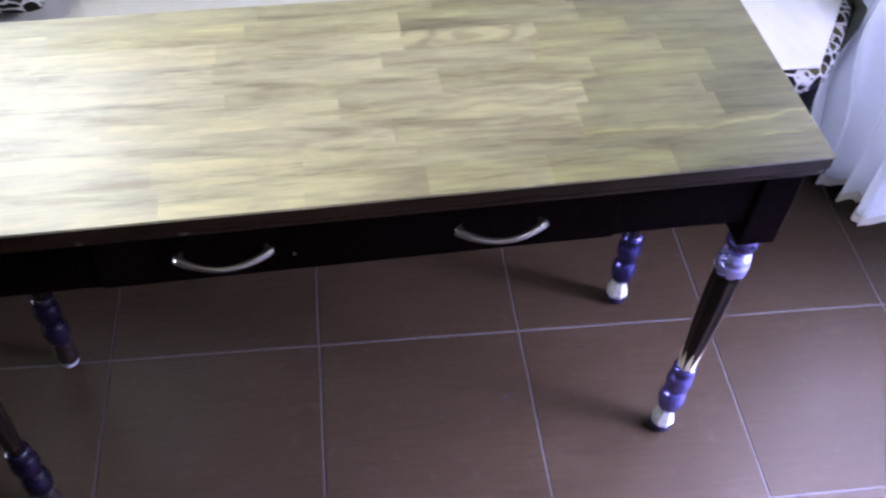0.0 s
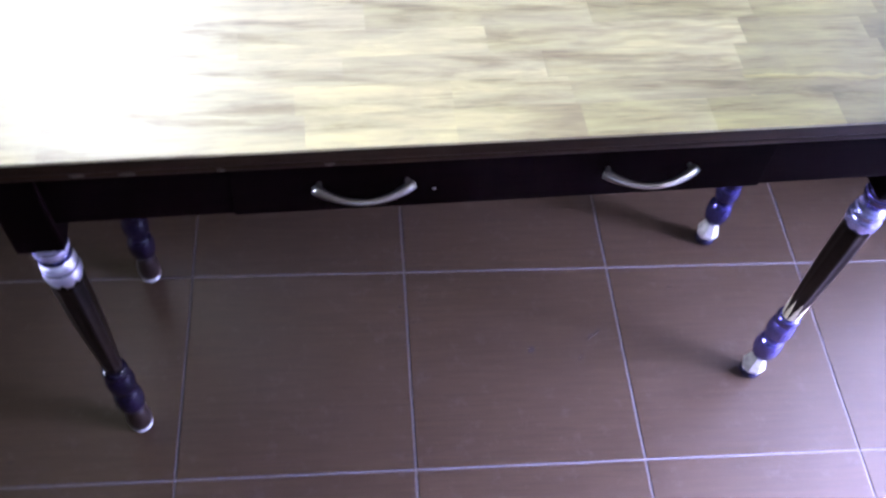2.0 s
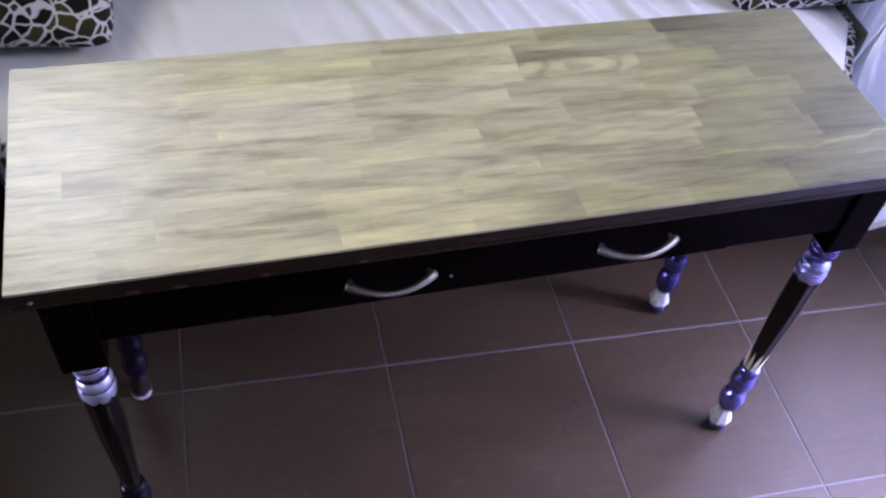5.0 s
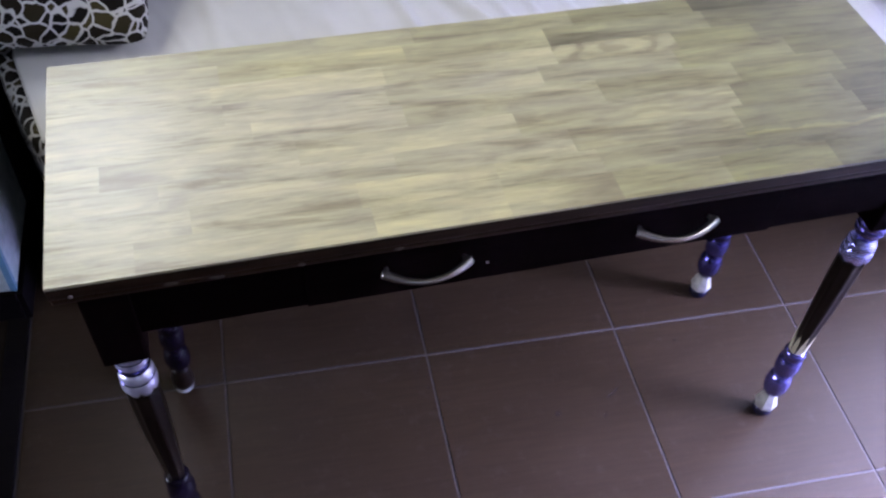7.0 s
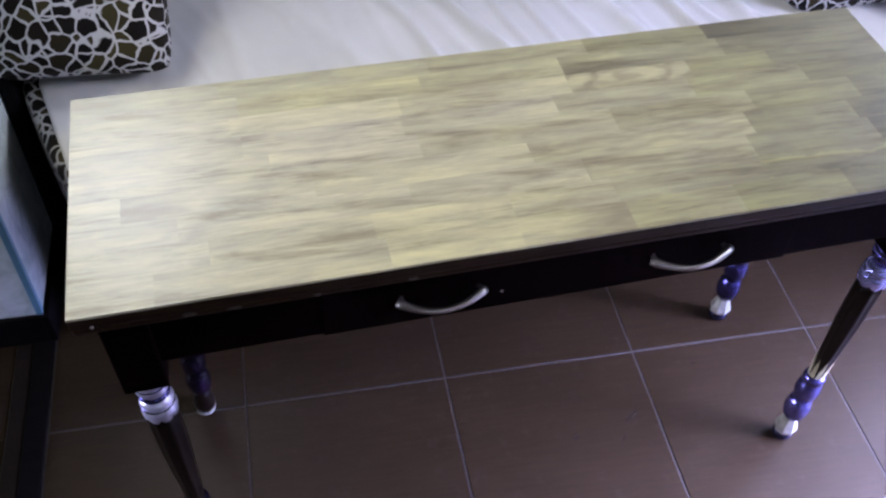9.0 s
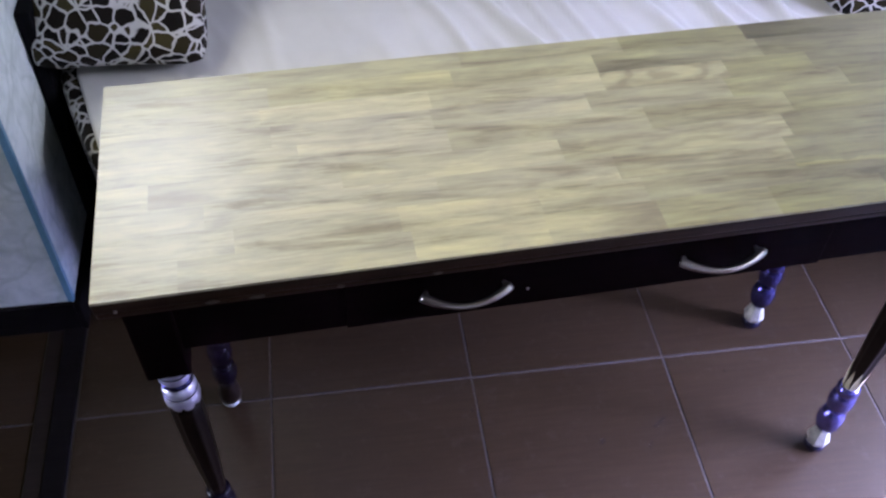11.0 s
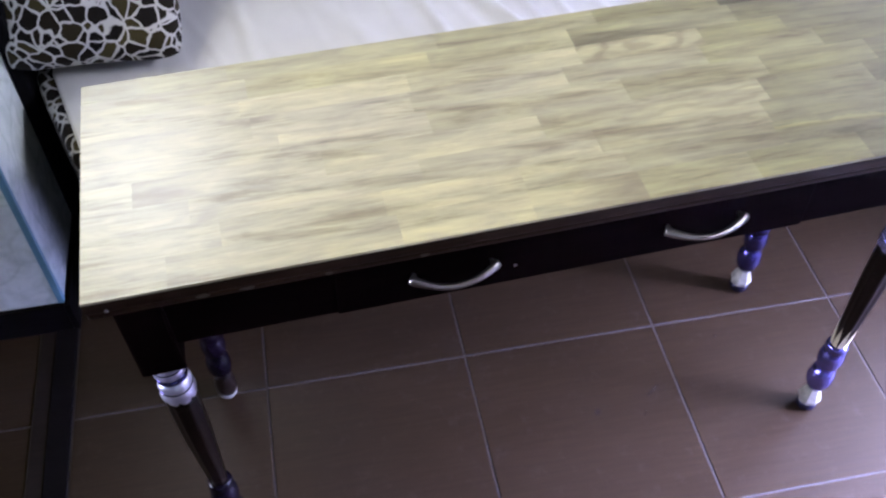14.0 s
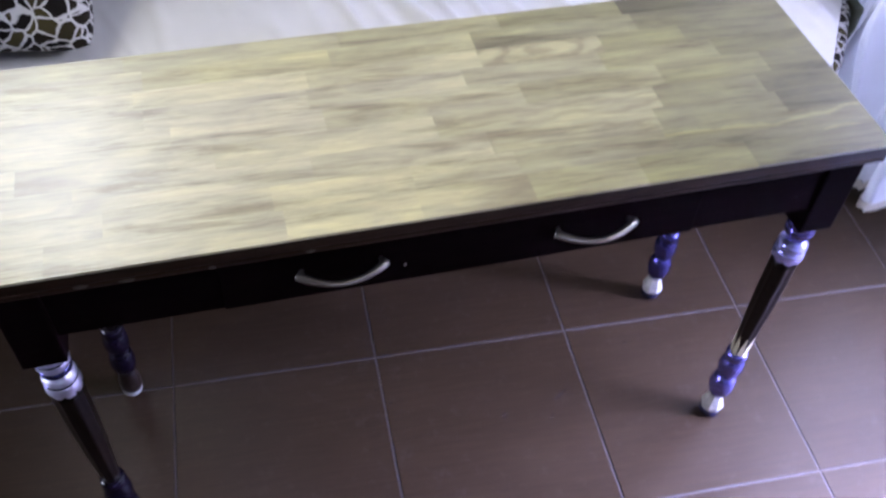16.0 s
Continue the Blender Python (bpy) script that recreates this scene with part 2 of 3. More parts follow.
def make_cloth(name, base, through_light=0.0, scale=160.0):
    m, n, l, b = material(name, 0.85)
    b.inputs["Sheen Weight"].default_value = 0.2
    f = noise_tex(n, l, coords(n, l), 4.0, 5)
    c = ramp(n, l, f, [(0.3, tuple(v * 0.9 for v in base)), (0.7, tuple(min(1, v * 1.06) for v in base))])
    l.new(c, b.inputs["Base Color"])
    bump(n, l, b, noise_tex(n, l, coords(n, l), scale, 3), 0.25, 0.001)
    if through_light:
        t = n.new("ShaderNodeBsdfTranslucent")
        l.new(c, t.inputs[0])
        s = n.new("ShaderNodeMixShader")
        s.inputs[0].default_value = through_light
        l.new(b.outputs[0], s.inputs[1])
        l.new(t.outputs[0], s.inputs[2])
        l.new(s.outputs[0], n["Material Output"].inputs[0])
    return m


STAVE = make_stave_wood()
FIGURED = make_stave_wood("figured_stave_wood", "figure")
KNOTTY = make_stave_wood("knotty_stave_wood", "knot")
VEINED = make_stave_wood("veined_stave_wood", "vein")
EBONY = make_dark_wood("black_stained_wood", (0.0020, 0.0008, 0.0008), 0.6, 0.0, 0.01)
TURNED = make_dark_wood("dark_turned_wood", (0.0060, 0.0037, 0.0024), 0.30, 0.0, 0.12)
# ring and cuff paints come in lit and shaded copies, leg by leg
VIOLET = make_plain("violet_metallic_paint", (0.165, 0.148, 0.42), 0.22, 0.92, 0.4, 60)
VIOLET_SHADED = make_plain("violet_paint_shaded", (0.062, 0.055, 0.18), 0.22, 0.92, 0.4, 60)
VIOLET_DEEP_SHADE = make_plain("violet_paint_deep_shade", (0.0030, 0.0019, 0.0042), 0.20, 0.0, 0.4, 60)
LILAC_LIT = make_plain("lilac_paint_lit", (0.78, 0.76, 1.0), 0.36, 0.85, 0.12, 60)
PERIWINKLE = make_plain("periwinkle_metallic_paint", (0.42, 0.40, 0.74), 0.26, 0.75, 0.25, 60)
PALE_TIP = make_plain("pale_flute_tip", (0.42, 0.37, 0.24), 0.5, 0.0, 0.2, 60)
LEATHER_LIT = make_plain("olive_leather_lit", (0.060, 0.064, 0.028), 0.5, 0.0, 0.3, 12, 0.2)
EDGE = make_dark_wood("dark_stained_edge", (0.0180, 0.0094, 0.0048), 0.40, 0.0, 0.13)
WENGE = make_dark_wood("black_skirting_wood", (0.0022, 0.0018, 0.0018), 0.6, 0.0, 0.02)
SILL = make_dark_wood("worn_brown_sill", (0.0056, 0.0035, 0.0026), 0.55, 0.0, 0.08)
TILE = make_tile()
GROUT = make_grout()
SPLASH = make_plain("dried_splash", (0.028, 0.023, 0.024), 0.7, 0.0, 0.35, 70)
SPLASH.node_tree.nodes["Principled BSDF"].inputs["Alpha"].default_value = 0.32
PAPER = make_wallpaper()
PLASTER = make_plain("grey_plaster", (0.13, 0.125, 0.115), 0.8)
OLIVE = make_plain("olive_grey_plaster", (0.20, 0.20, 0.145), 0.8)
BLUE = make_plain("blue_corner_plastic", (0.11, 0.23, 0.31), 0.4, 0, 0.1, 14)
POLISHED = make_plain("polished_nickel", (0.80, 0.77, 0.74), 0.12, 1.0, 0.05, 20, 0.0)
CHIP = make_plain("worn_bare_edge_wood", (0.045, 0.031, 0.020), 0.5, 0.0, 0.4, 90)
STEEL = make_plain("brushed_nickel", (0.52, 0.48, 0.45), 0.3, 1.0, 0.05, 20, 0.0)
FERRULE = make_plain("cream_enamel_ferrule", (0.27, 0.26, 0.23), 0.2, 0.4, 0.25, 60)
GLOSS = make_plain("glossy_blue_black", (0.012, 0.011, 0.03), 0.15, 0.3, 0.2, 50)
SPOTS = make_giraffe("giraffe_print_fabric", 34.0, 0.44, 0.05)
SPOTS_FINE = make_giraffe("fine_giraffe_print_fabric", 31.0, 0.34, 0.065)
BLACK_CLOTH = make_plain("black_upholstery", (0.004, 0.004, 0.005), 0.9)
VIOLET_DEEP_SHADE.node_tree.nodes["Principled BSDF"].inputs["Specular IOR Level"].default_value = 0.22
BLACK_CLOTH.node_tree.nodes["Principled BSDF"].inputs["Specular IOR Level"].default_value = 0.04
CREAM = make_cloth("cream_throw_cloth", (0.52, 0.51, 0.485))
SHEER = make_cloth("white_curtain_cloth", (0.86, 0.87, 0.91), 0.44)
HEM = make_cloth("cream_hem_cloth", (0.70, 0.66, 0.58), 0.2)
FRAME = make_plain("white_window_paint", (0.78, 0.78, 0.78), 0.4)


def make_glass():
    m, n, l, b = material("window_glass", 0.02)
    b.inputs["Transmission Weight"].default_value = 1.0
    b.inputs["IOR"].default_value = 1.45
    return m


GLASS = make_glass()


# ---- mesh helpers ----
def part(name, bm, mat, parent=None, label="", smooth=False, m=None):
    me = bpy.data.meshes.new(name)
    bm.normal_update()
    bm.to_mesh(me)
    bm.free()
    me.materials.append(mat)
    if smooth:
        for p in me.polygons:
            p.use_smooth = True
    ob = new(name, me)
    if parent is not None:
        ob.parent = parent
    if m is not None:
        ob.matrix_basis = m
    if label:
        ob["label"] = label
    return ob


def empty(name, m=None):
    ob = new(name)
    ob.empty_display_size = 0.1
    if m is not None:
        ob.matrix_basis = m
    return ob


def box(x0, x1, y0, y1, z0, z1, bevel=0.0, seg=2, bm=None):
    one = bmesh.new()
    bmesh.ops.create_cube(one, size=1)
    for v in one.verts:
        v.co = ((x0 + x1) / 2 + v.co.x * (x1 - x0), (y0 + y1) / 2 + v.co.y * (y1 - y0), (z0 + z1) / 2 + v.co.z * (z1 - z0))
    if bevel:
        bmesh.ops.bevel(one, geom=one.edges[:], offset=bevel, segments=seg, affect="EDGES", profile=0.6)
    if bm is None:
        return one
    me = bpy.data.meshes.new("tmp")
    one.to_mesh(me)
    one.free()
    bm.from_mesh(me)
    bpy.data.meshes.remove(me)
    return bm


def lathe(profile, sides=28, cap=True):
    bm = bmesh.new()
    rings = []
    for r, z in profile:
        rings.append([bm.verts.new((r * math.cos(2 * math.pi * i / sides), r * math.sin(2 * math.pi * i / sides), z)) for i in range(sides)])
    for a, b in zip(rings, rings[1:]):
        for i in range(sides):
            bm.faces.new((a[i], a[(i + 1) % sides], b[(i + 1) % sides], b[i]))
    if cap:
        bm.faces.new(rings[0][::-1])
        bm.faces.new(rings[-1])
    bmesh.ops.recalc_face_normals(bm, faces=bm.faces[:])
    return bm


def tube(points, radii, sides=12, flat=1.0):
    """A swept round bar through points; flat squeezes its second axis."""
    bm = bmesh.new()
    rings = []
    for k, p in enumerate(points):
        p = Vector(p)
        d = (Vector(points[min(k + 1, len(points) - 1)]) - Vector(points[max(k - 1, 0)])).normalized()
        side = d.cross(Vector((0, 1, 0))).normalized()
        up = side.cross(d)
        rings.append([bm.verts.new(p + radii[k] * (math.cos(a) * side + flat * math.sin(a) * up)) for a in [2 * math.pi * i / sides for i in range(sides)]])
    for a, b in zip(rings, rings[1:]):
        for i in range(sides):
            bm.faces.new((a[i], a[(i + 1) % sides], b[(i + 1) % sides], b[i]))
    bm.faces.new(rings[0][::-1])
    bm.faces.new(rings[-1])
    bmesh.ops.recalc_face_normals(bm, faces=bm.faces[:])
    return bm


# ---- structure ----
XW, XE, YN, YS, ZC = -0.79, 1.36, 1.32, -3.2, 2.6
YC = 0.235           # corner where the wall turns into the passage


def structure(name, bm, mat, label):
    return tagged(part(name, bm, mat), label, "wall" if name.startswith("wall") else name.split("_")[0], kind="structure")


bm = box(XW - 0.15, XW, YC, 0.4, 0, ZC)
box(XW - 0.15, XW, 1.2, YN, 0, ZC, bm=bm)
box(XW - 0.15, XW, 0.4, 1.2, 0, 1.15, bm=bm)
box(XW - 0.15, XW, 0.4, 1.2, 2.15, ZC, bm=bm)
structure("wall_west", bm, PAPER, "pale blue-grey patterned wallpaper wall beside the sofa")
structure("wall_passage", box(-3.4, XW - 0.15, YC, YC + 0.15, 0, ZC), PAPER, "pale blue-grey wallpaper wall turning into the passage")
structure("wall_north", box(XW - 0.15, XE + 0.2, YN, YN + 0.15, 0, ZC), OLIVE, "olive-grey plaster wall behind the sofa")
bm = box(-3.4, -0.75, YS - 0.15, YS, 0, ZC)
box(1.15, XE + 0.2, YS - 0.15, YS, 0, ZC, bm=bm)
box(-0.75, 1.15, YS - 0.15, YS, 0, 0.8, bm=bm)
box(-0.75, 1.15, YS - 0.15, YS, 2.2, ZC, bm=bm)
structure("wall_south", bm, PLASTER, "plain grey plaster wall around the added window")
structure("ceiling", box(-3.5, XE + 0.2, YS - 0.15, YN + 0.15, ZC, ZC + 0.12), PLASTER, "plain grey plaster ceiling")

WY0, WY1, WZ1 = -1.5, 0.66, 2.2      # balcony door opening
bm = box(XE, XE + 0.2, WY1, YN, 0, ZC)
box(XE, XE + 0.2, YS, WY0, 0, ZC, bm=bm)
box(XE, XE + 0.2, WY0, WY1, WZ1, ZC, bm=bm)
structure("wall_east", bm, OLIVE, "olive-grey plaster wall around the balcony door")
bm = box(-3.55, -3.4, YS, -0.85, 0, ZC)
box(-3.55, -3.4, 0.15, YC + 0.15, 0, ZC, bm=bm)
box(-3.55, -3.4, -0.85, 0.15, 0, 0.4, bm=bm)
box(-3.55, -3.4, -0.85, 0.15, 2.0, ZC, bm=bm)
structure("wall_passage_end", bm, PLASTER, "grey plaster wall with a window at the passage end")


def window(name, x, y0, y1, z0, z1, label, sashes):
    w = tagged(empty(name, pose(x, 0, 0)), label, "window", kind="structure")
    f = 0.06
    bm = box(-0.03, 0.03, y0, y0 + f, z0, z1, 0.004)
    box(-0.03, 0.03, y1 - f, y1, z0, z1, 0.004, bm=bm)
    box(-0.03, 0.03, y0 + f, y1 - f, z1 - f, z1, 0.004, bm=bm)
    box(-0.03, 0.03, y0 + f, y1 - f, z0, z0 + f, 0.004, bm=bm)
    for k in range(1, sashes):
        yc = y0 + (y1 - y0) * k / sashes
        box(-0.025, 0.025, yc - 0.04, yc + 0.04, z0 + f, z1 - f, 0.004, bm=bm)
    part("window_frame", bm, FRAME, w)
    for k in range(sashes):
        a = y0 + (y1 - y0) * k / sashes + 0.045
        b = y0 + (y1 - y0) * (k + 1) / sashes - 0.045
        pane = part("pane", box(-0.004, 0.004, a, b, z0 + 0.065, z1 - 0.065), GLASS, w)
        pane.visible_shadow = False
    return w


window("window_1", XE + 0.06, WY0, WY1, 0.0, WZ1, "white-framed glazed balcony door letting in daylight", 2)
# unseen window, added to hold the south fill lamp
w3 = window("window_3", YS - 0.06, -1.15, 0.75, 0.8, 2.2, "unseen white-framed window facing the sofa, added for fill light", 2)
w3.matrix_basis = pose(0, YS - 0.06, 0, 0, 0, 90)
# unseen opening, added to house the west glare lamp
window("window_4", XW - 0.11, 0.4, 1.2, 1.15, 2.15, "small unseen window added above the sofa corner for the table's glare", 1)
window("window_2", -3.44, -0.85, 0.15, 0.4, 2.0, "white-framed window at the passage end", 2)

# skirting along both faces of the corner
HB = 0.08
tagged(part("baseboard", box(XW + 0.001, XW + 0.013, YC - 0.012, YN, 0.0, HB, 0.002), WENGE), "black wooden skirting board at the wall", "baseboard", kind="structure")
tagged(part("baseboard", box(-3.4, XW + 0.0, YC - 0.013, YC - 0.001, 0.0, HB, 0.002), WENGE), "black wooden skirting board along the passage wall", "baseboard", kind="structure")

# blue corner guard
bm = box(XW - 0.009, XW + 0.003, YC - 0.003, YC, HB, ZC - 0.01)
box(XW, XW + 0.003, YC, YC + 0.009, HB, ZC - 0.01, bm=bm)
tagged(part("trim", bm, BLUE), "blue plastic guard on the wall corner", "trim", kind="structure")

# threshold between the room and the passage
tagged(part("threshold", box(-0.824, -0.782, YS, YC - 0.014, -0.01, 0.007, 0.002), WENGE), "black wooden threshold strip on the floor", "threshold", kind="structure")
tagged(part("threshold", box(-0.856, -0.825, YS, YC - 0.014, -0.01, 0.004, 0.002), SILL), "worn brown threshold strip on the floor", "threshold", kind="structure")

# ---- sofa ----
def rounded_slab(x0, x1, y0, y1, z0, z1, rl, rr, edge, seg=10):
    """A slab whose front corners are rounded in plan by rl and rr and whose top rim is rolled by edge."""
    def outline(d):
        pts = []
        for cx, cy, a0, r in ((x1 - rr, y0 + rr, -90, rr), (x1 - 0.05, y1 - 0.05, 0, 0.05), (x0 + 0.05, y1 - 0.05, 90, 0.05), (x0 + rl, y0 + rl, 180, rl)):
            q = max(0.01, r - d)
            for k in range(seg + 1):
                a = radians(a0 + 90 * k / seg)
                pts.append((cx + q * math.cos(a), cy + q * math.sin(a)))
            if a0 == -90:
                pts += [(x1 - d, y0 + rr + 0.04 + 0.05 * k) for k in range(8)]
            if a0 == 90:
                pts += [(x0 + d, y0 + rl + 0.39 - 0.05 * k) for k in range(8)]
        return pts
    bm = bmesh.new()
    levels = [(0.0, z0), (0.0, z1 - edge)] + [(edge * (1 - math.cos(radians(a))), z1 - edge + edge * math.sin(radians(a))) for a in (20, 40, 60, 75, 90)]
    rings = [[bm.verts.new((x, y, z)) for x, y in outline(d)] for d, z in levels]
    for a, b in zip(rings, rings[1:]):
        for i in range(len(a)):
            bm.faces.new((a[i], a[(i + 1) % len(a)], b[(i + 1) % len(a)], b[i]))
    bm.faces.new(rings[0][::-1])
    bm.faces.new(rings[-1])
    for v in bm.verts:
        if v.co.x < 0:
            v.co.x += 0.36 * max(0.0, 0.51 - v.co.y)
        elif v.co.x > 0.5:
            v.co.x -= 0.63 * max(0.0, 0.47 - v.co.y)
    bmesh.ops.recalc_face_normals(bm, faces=bm.faces[:])
    return bm


SX0, SX1, SY0, SY1, SZ = -0.760, 1.153, 0.235, 1.29, 0.435
sofa = tagged(empty("sofa", pose(0.18, 0.75, 0)), "low sofa with giraffe-print seat and dark olive side panels", "sofa")
off = Matrix.Translation((-0.18, -0.75, 0))
part("base", rounded_slab(SX0 + 0.01, SX1 - 0.01, SY0 + 0.015, SY1, 0.0, 0.386, 0.05, 0.06, 0.01), BLACK_CLOTH, sofa, m=off, smooth=False)
bm = rounded_slab(SX0, SX1, SY0, SY1, 0.294, SZ, 0.05, 0.06, 0.022)
for v in bm.verts:
    if v.co.z < 0.3:
        v.co.z += 0.10 * max(0.0, min(1.0, v.co.x / 0.8 + 0.25))      # the print reaches lower at the wall end
part("seat", bm, SPOTS_FINE, sofa, m=off, smooth=True)
part("backrest", box(SX0 + 0.03, SX1 - 0.03, 1.06, 1.28, SZ + 0.001, 0.86, 0.06, 4), SPOTS, sofa, m=off, smooth=True)
# both panels are one olive-black leather; black paints shade, olive paints window light
part("side_panel", box(-0.789, SX0 - 0.001, 0.478, 1.28, 0.0, 0.60, 0.006, 3), BLACK_CLOTH, sofa, "side panel, painted black for shade", m=off)
bm = box(SX1 + 0.003, SX1 + 0.036, 0.46, 1.28, 0.0, 0.415, 0.012, 3)
bmesh.ops.subdivide_edges(bm, edges=[e for e in bm.edges if abs(e.verts[0].co.y - e.verts[1].co.y) > 0.5], cuts=24)
for v in bm.verts:
    v.co.x -= 0.63 * max(0.0, 0.47 - v.co.y)
part("side_panel", bm, LEATHER_LIT, sofa, "side panel, painted olive for window light", m=off)

# cream throw lying on the seat, with soft folds that run from front to back
def throw_mesh():
    bm = bmesh.new()
    nx, ny = 260, 70
    grid = []
    for j in range(ny + 1):
        row = []
        for i in range(nx + 1):
            u, v = i / nx, j / ny
            y = SY0 + 0.022 + v * 0.75
            xa = -0.722 + 0.28 * max(0.0, 0.51 - y)
            xb = 1.121 - 0.62 * max(0.0, 0.47 - y)
            x = xa + u * (xb - xa)
            fold = 0.5 + 0.5 * math.sin(34 * x + 12 * y + 5 * noise.noise((x * 3, y * 1.5, 0)))
            fine = 0.5 + 0.5 * math.sin(71 * x + 30 * y + 6 * noise.noise((x * 4, y * 2, 7)))
            amp = 0.004 + 0.015 * max(0.0, min(1.0, (x + 0.15) / 0.4))
            h = amp * fold ** 8 + 0.4 * amp * fine ** 6 + 0.006 * noise.noise((x * 5, y * 5, 3.0)) + 0.004
            edge = min(u, 1 - u, v * 0.5 + 0.001) * 30
            h = max(0.0, h) * min(1.0, edge) + 0.004
            row.append(bm.verts.new((x, y, SZ + h)))
        grid.append(row)
    for j in range(ny):
        for i in range(nx):
            bm.faces.new((grid[j][i], grid[j][i + 1], grid[j + 1][i + 1], grid[j + 1][i]))
    res = bmesh.ops.extrude_face_region(bm, geom=bm.faces[:])
    for v in res["geom"]:
        if isinstance(v, bmesh.types.BMVert):
            v.co.z = SZ + 0.0005
    bmesh.ops.recalc_face_normals(bm, faces=bm.faces[:])
    return bm


tagged(part("throw", throw_mesh(), CREAM, smooth=True), "cream cloth throw with soft folds lying on the sofa seat", "throw")


def cushion_mesh(w, h, t, seed, corner=0.09):
    """A square stuffed cushion, flat in its xz plane, its lower edge at z = 0."""
    bm = bmesh.new()
    k = 30
    sides = []
    for s in (1, -1):
        grid = []
        for j in range(k + 1):
            row = []
            for i in range(k + 1):
                u, v = 2 * i / k - 1, 2 * j / k - 1
                puff = ((1 - abs(u) ** 2.6) * (1 - abs(v) ** 2.6)) ** 0.42
                pinch = 1 - 0.05 * (1 - abs(v) ** 2) * abs(u) ** 4
                pinch_v = 1 - 0.05 * (1 - abs(u) ** 2) * abs(v) ** 4
                wob = 0.012 * noise.noise((u * 2 + seed, v * 2, s)) * puff
                pinch *= 1 - corner * (abs(v) ** 5)
                pinch_v *= 1 - 0.09 * (abs(u) ** 6)
                row.append(bm.verts.new((u * pinch * w / 2, s * (t / 2 * puff + wob), h / 2 + v * pinch_v * h / 2)))
            grid.append(row)
        for j in range(k):
            for i in range(k):
                bm.faces.new((grid[j][i], grid[j][i + 1], grid[j + 1][i + 1], grid[j + 1][i]))
        sides.append(grid)
    bmesh.ops.remove_doubles(bm, verts=bm.verts[:], dist=0.0006)
    bmesh.ops.recalc_face_normals(bm, faces=bm.faces[:])
    return bm


def cushion(label, m, w=0.40, h=0.40, t=0.15, seed=1, corner=0.09):
    return tagged(part("cushion", cushion_mesh(w, h, t, seed, corner), SPOTS, smooth=True, m=m), label, "cushion", group="cushions on the sofa")


cushion("giraffe-print cushion leaning in the sofa corner by the wall", pose(-0.624, 0.458, 0.478, -50, 2, 0), 0.344, 0.39, 0.15, 1)
cushion("giraffe-print cushion leaning at the curtain end of the sofa", pose(1.035, 0.492, 0.462, -50, -6, -4), 0.45, 0.40, 0.13, 5, 0.26)
cushion("giraffe-print cushion turned on its corner against the sofa back", pose(0.590, 0.675, 0.485, -48, -12, 0), 0.36, 0.36, 0.13, 9)

# ---- curtain ----
def curtain_mesh(y0, y1, x, z0, z1, folds, depth, seed):
    bm = bmesh.new()
    ny, nz = 160, 40
    grid = []
    for j in range(nz + 1):
        row = []
        z = z0 + (z1 - z0) * j / nz
        q = z / 2.3
        for i in range(ny + 1):
            u = i / ny
            flare = 1 + 0.25 * (1 - q) ** 2
            y = (y0 + y1) / 2 + (u - 0.5) * (y1 - y0) * flare
            a = 2 * math.pi * folds * u + 1.5 * noise.noise((u * 4 + seed, q * 1.6, 0))
            d = depth * (0.6 + 0.6 * (1 - q)) * (2.4 * (1 - abs(math.sin(a / 2))) ** 1.4 - 0.9 + 0.3 * math.sin(2.3 * a + 1 + 2 * q)) + 0.012 * noise.noise((u * 9, q * 5, seed))
            row.append(bm.verts.new((x - 0.050 * (1 - q) ** 3 * math.exp(-((y - 0.385) / 0.05) ** 2) - 0.095 * (1 - q) ** 1.5 * math.exp(-((y - 0.53 + 0.32 * min(z, 0.5)) / 0.07) ** 2) + d, y + 0.012 * math.cos(a), z + 0.01 * math.sin(3 * a) * (1 - q) ** 6)))
        grid.append(row)
    for j in range(nz):
        for i in range(ny):
            bm.faces.new((grid[j][i], grid[j][i + 1], grid[j + 1][i + 1], grid[j + 1][i]))
    res = bmesh.ops.solidify(bm, geom=bm.faces[:], thickness=0.0015)
    return bm


curtain = tagged(empty("curtain", pose(1.27, 0.4, 0)), "white curtain hanging in deep folds to the floor", "curtain")
coff = Matrix.Translation((-1.27, -0.4, 0))
part("drape", curtain_mesh(0.25, 0.62, 1.272, 0.03, 2.3, 7, 0.046, 2), SHEER, curtain, smooth=True, m=coff)
part("hem", curtain_mesh(0.25, 0.62, 1.271, 0.004, 0.03, 7, 0.047, 2), HEM, curtain, "cream hem", smooth=True, m=coff)
rod = bmesh.new()
bmesh.ops.create_cone(rod, cap_ends=True, segments=16, radius1=0.012, radius2=0.012, depth=2.3, matrix=pose(1.27, -0.5, 2.31, 90))
part("rod", rod, FRAME, curtain, m=coff)

# ---- console table ----
TL, TD, TH = 1.228, 0.401, 0.745
table = tagged(empty("console_table", pose(0.067, -0.1105, 0, 0, 0, 2.9)), "narrow console table with wood-stave top and turned black legs", "table")
hx, hy = TL / 2, TD / 2
bm = box(-hx, hx, -hy, hy, TH - 0.022, TH - 0.004, 0.0015)
part("top_edge", bm, EDGE, table, "dark-stained edge under the stave top")
bm = box(-hx + 0.001, hx - 0.001, -hy + 0.001, hy - 0.001, TH - 0.034, TH - 0.0225, 0.0045, 3)
box(-hx + 0.010, hx - 0.010, -hy + 0.010, hy - 0.010, TH - 0.041, TH - 0.0335, bm=bm)
part("moulding", bm, EDGE, table, "rounded dark-stained moulding with worn spots")
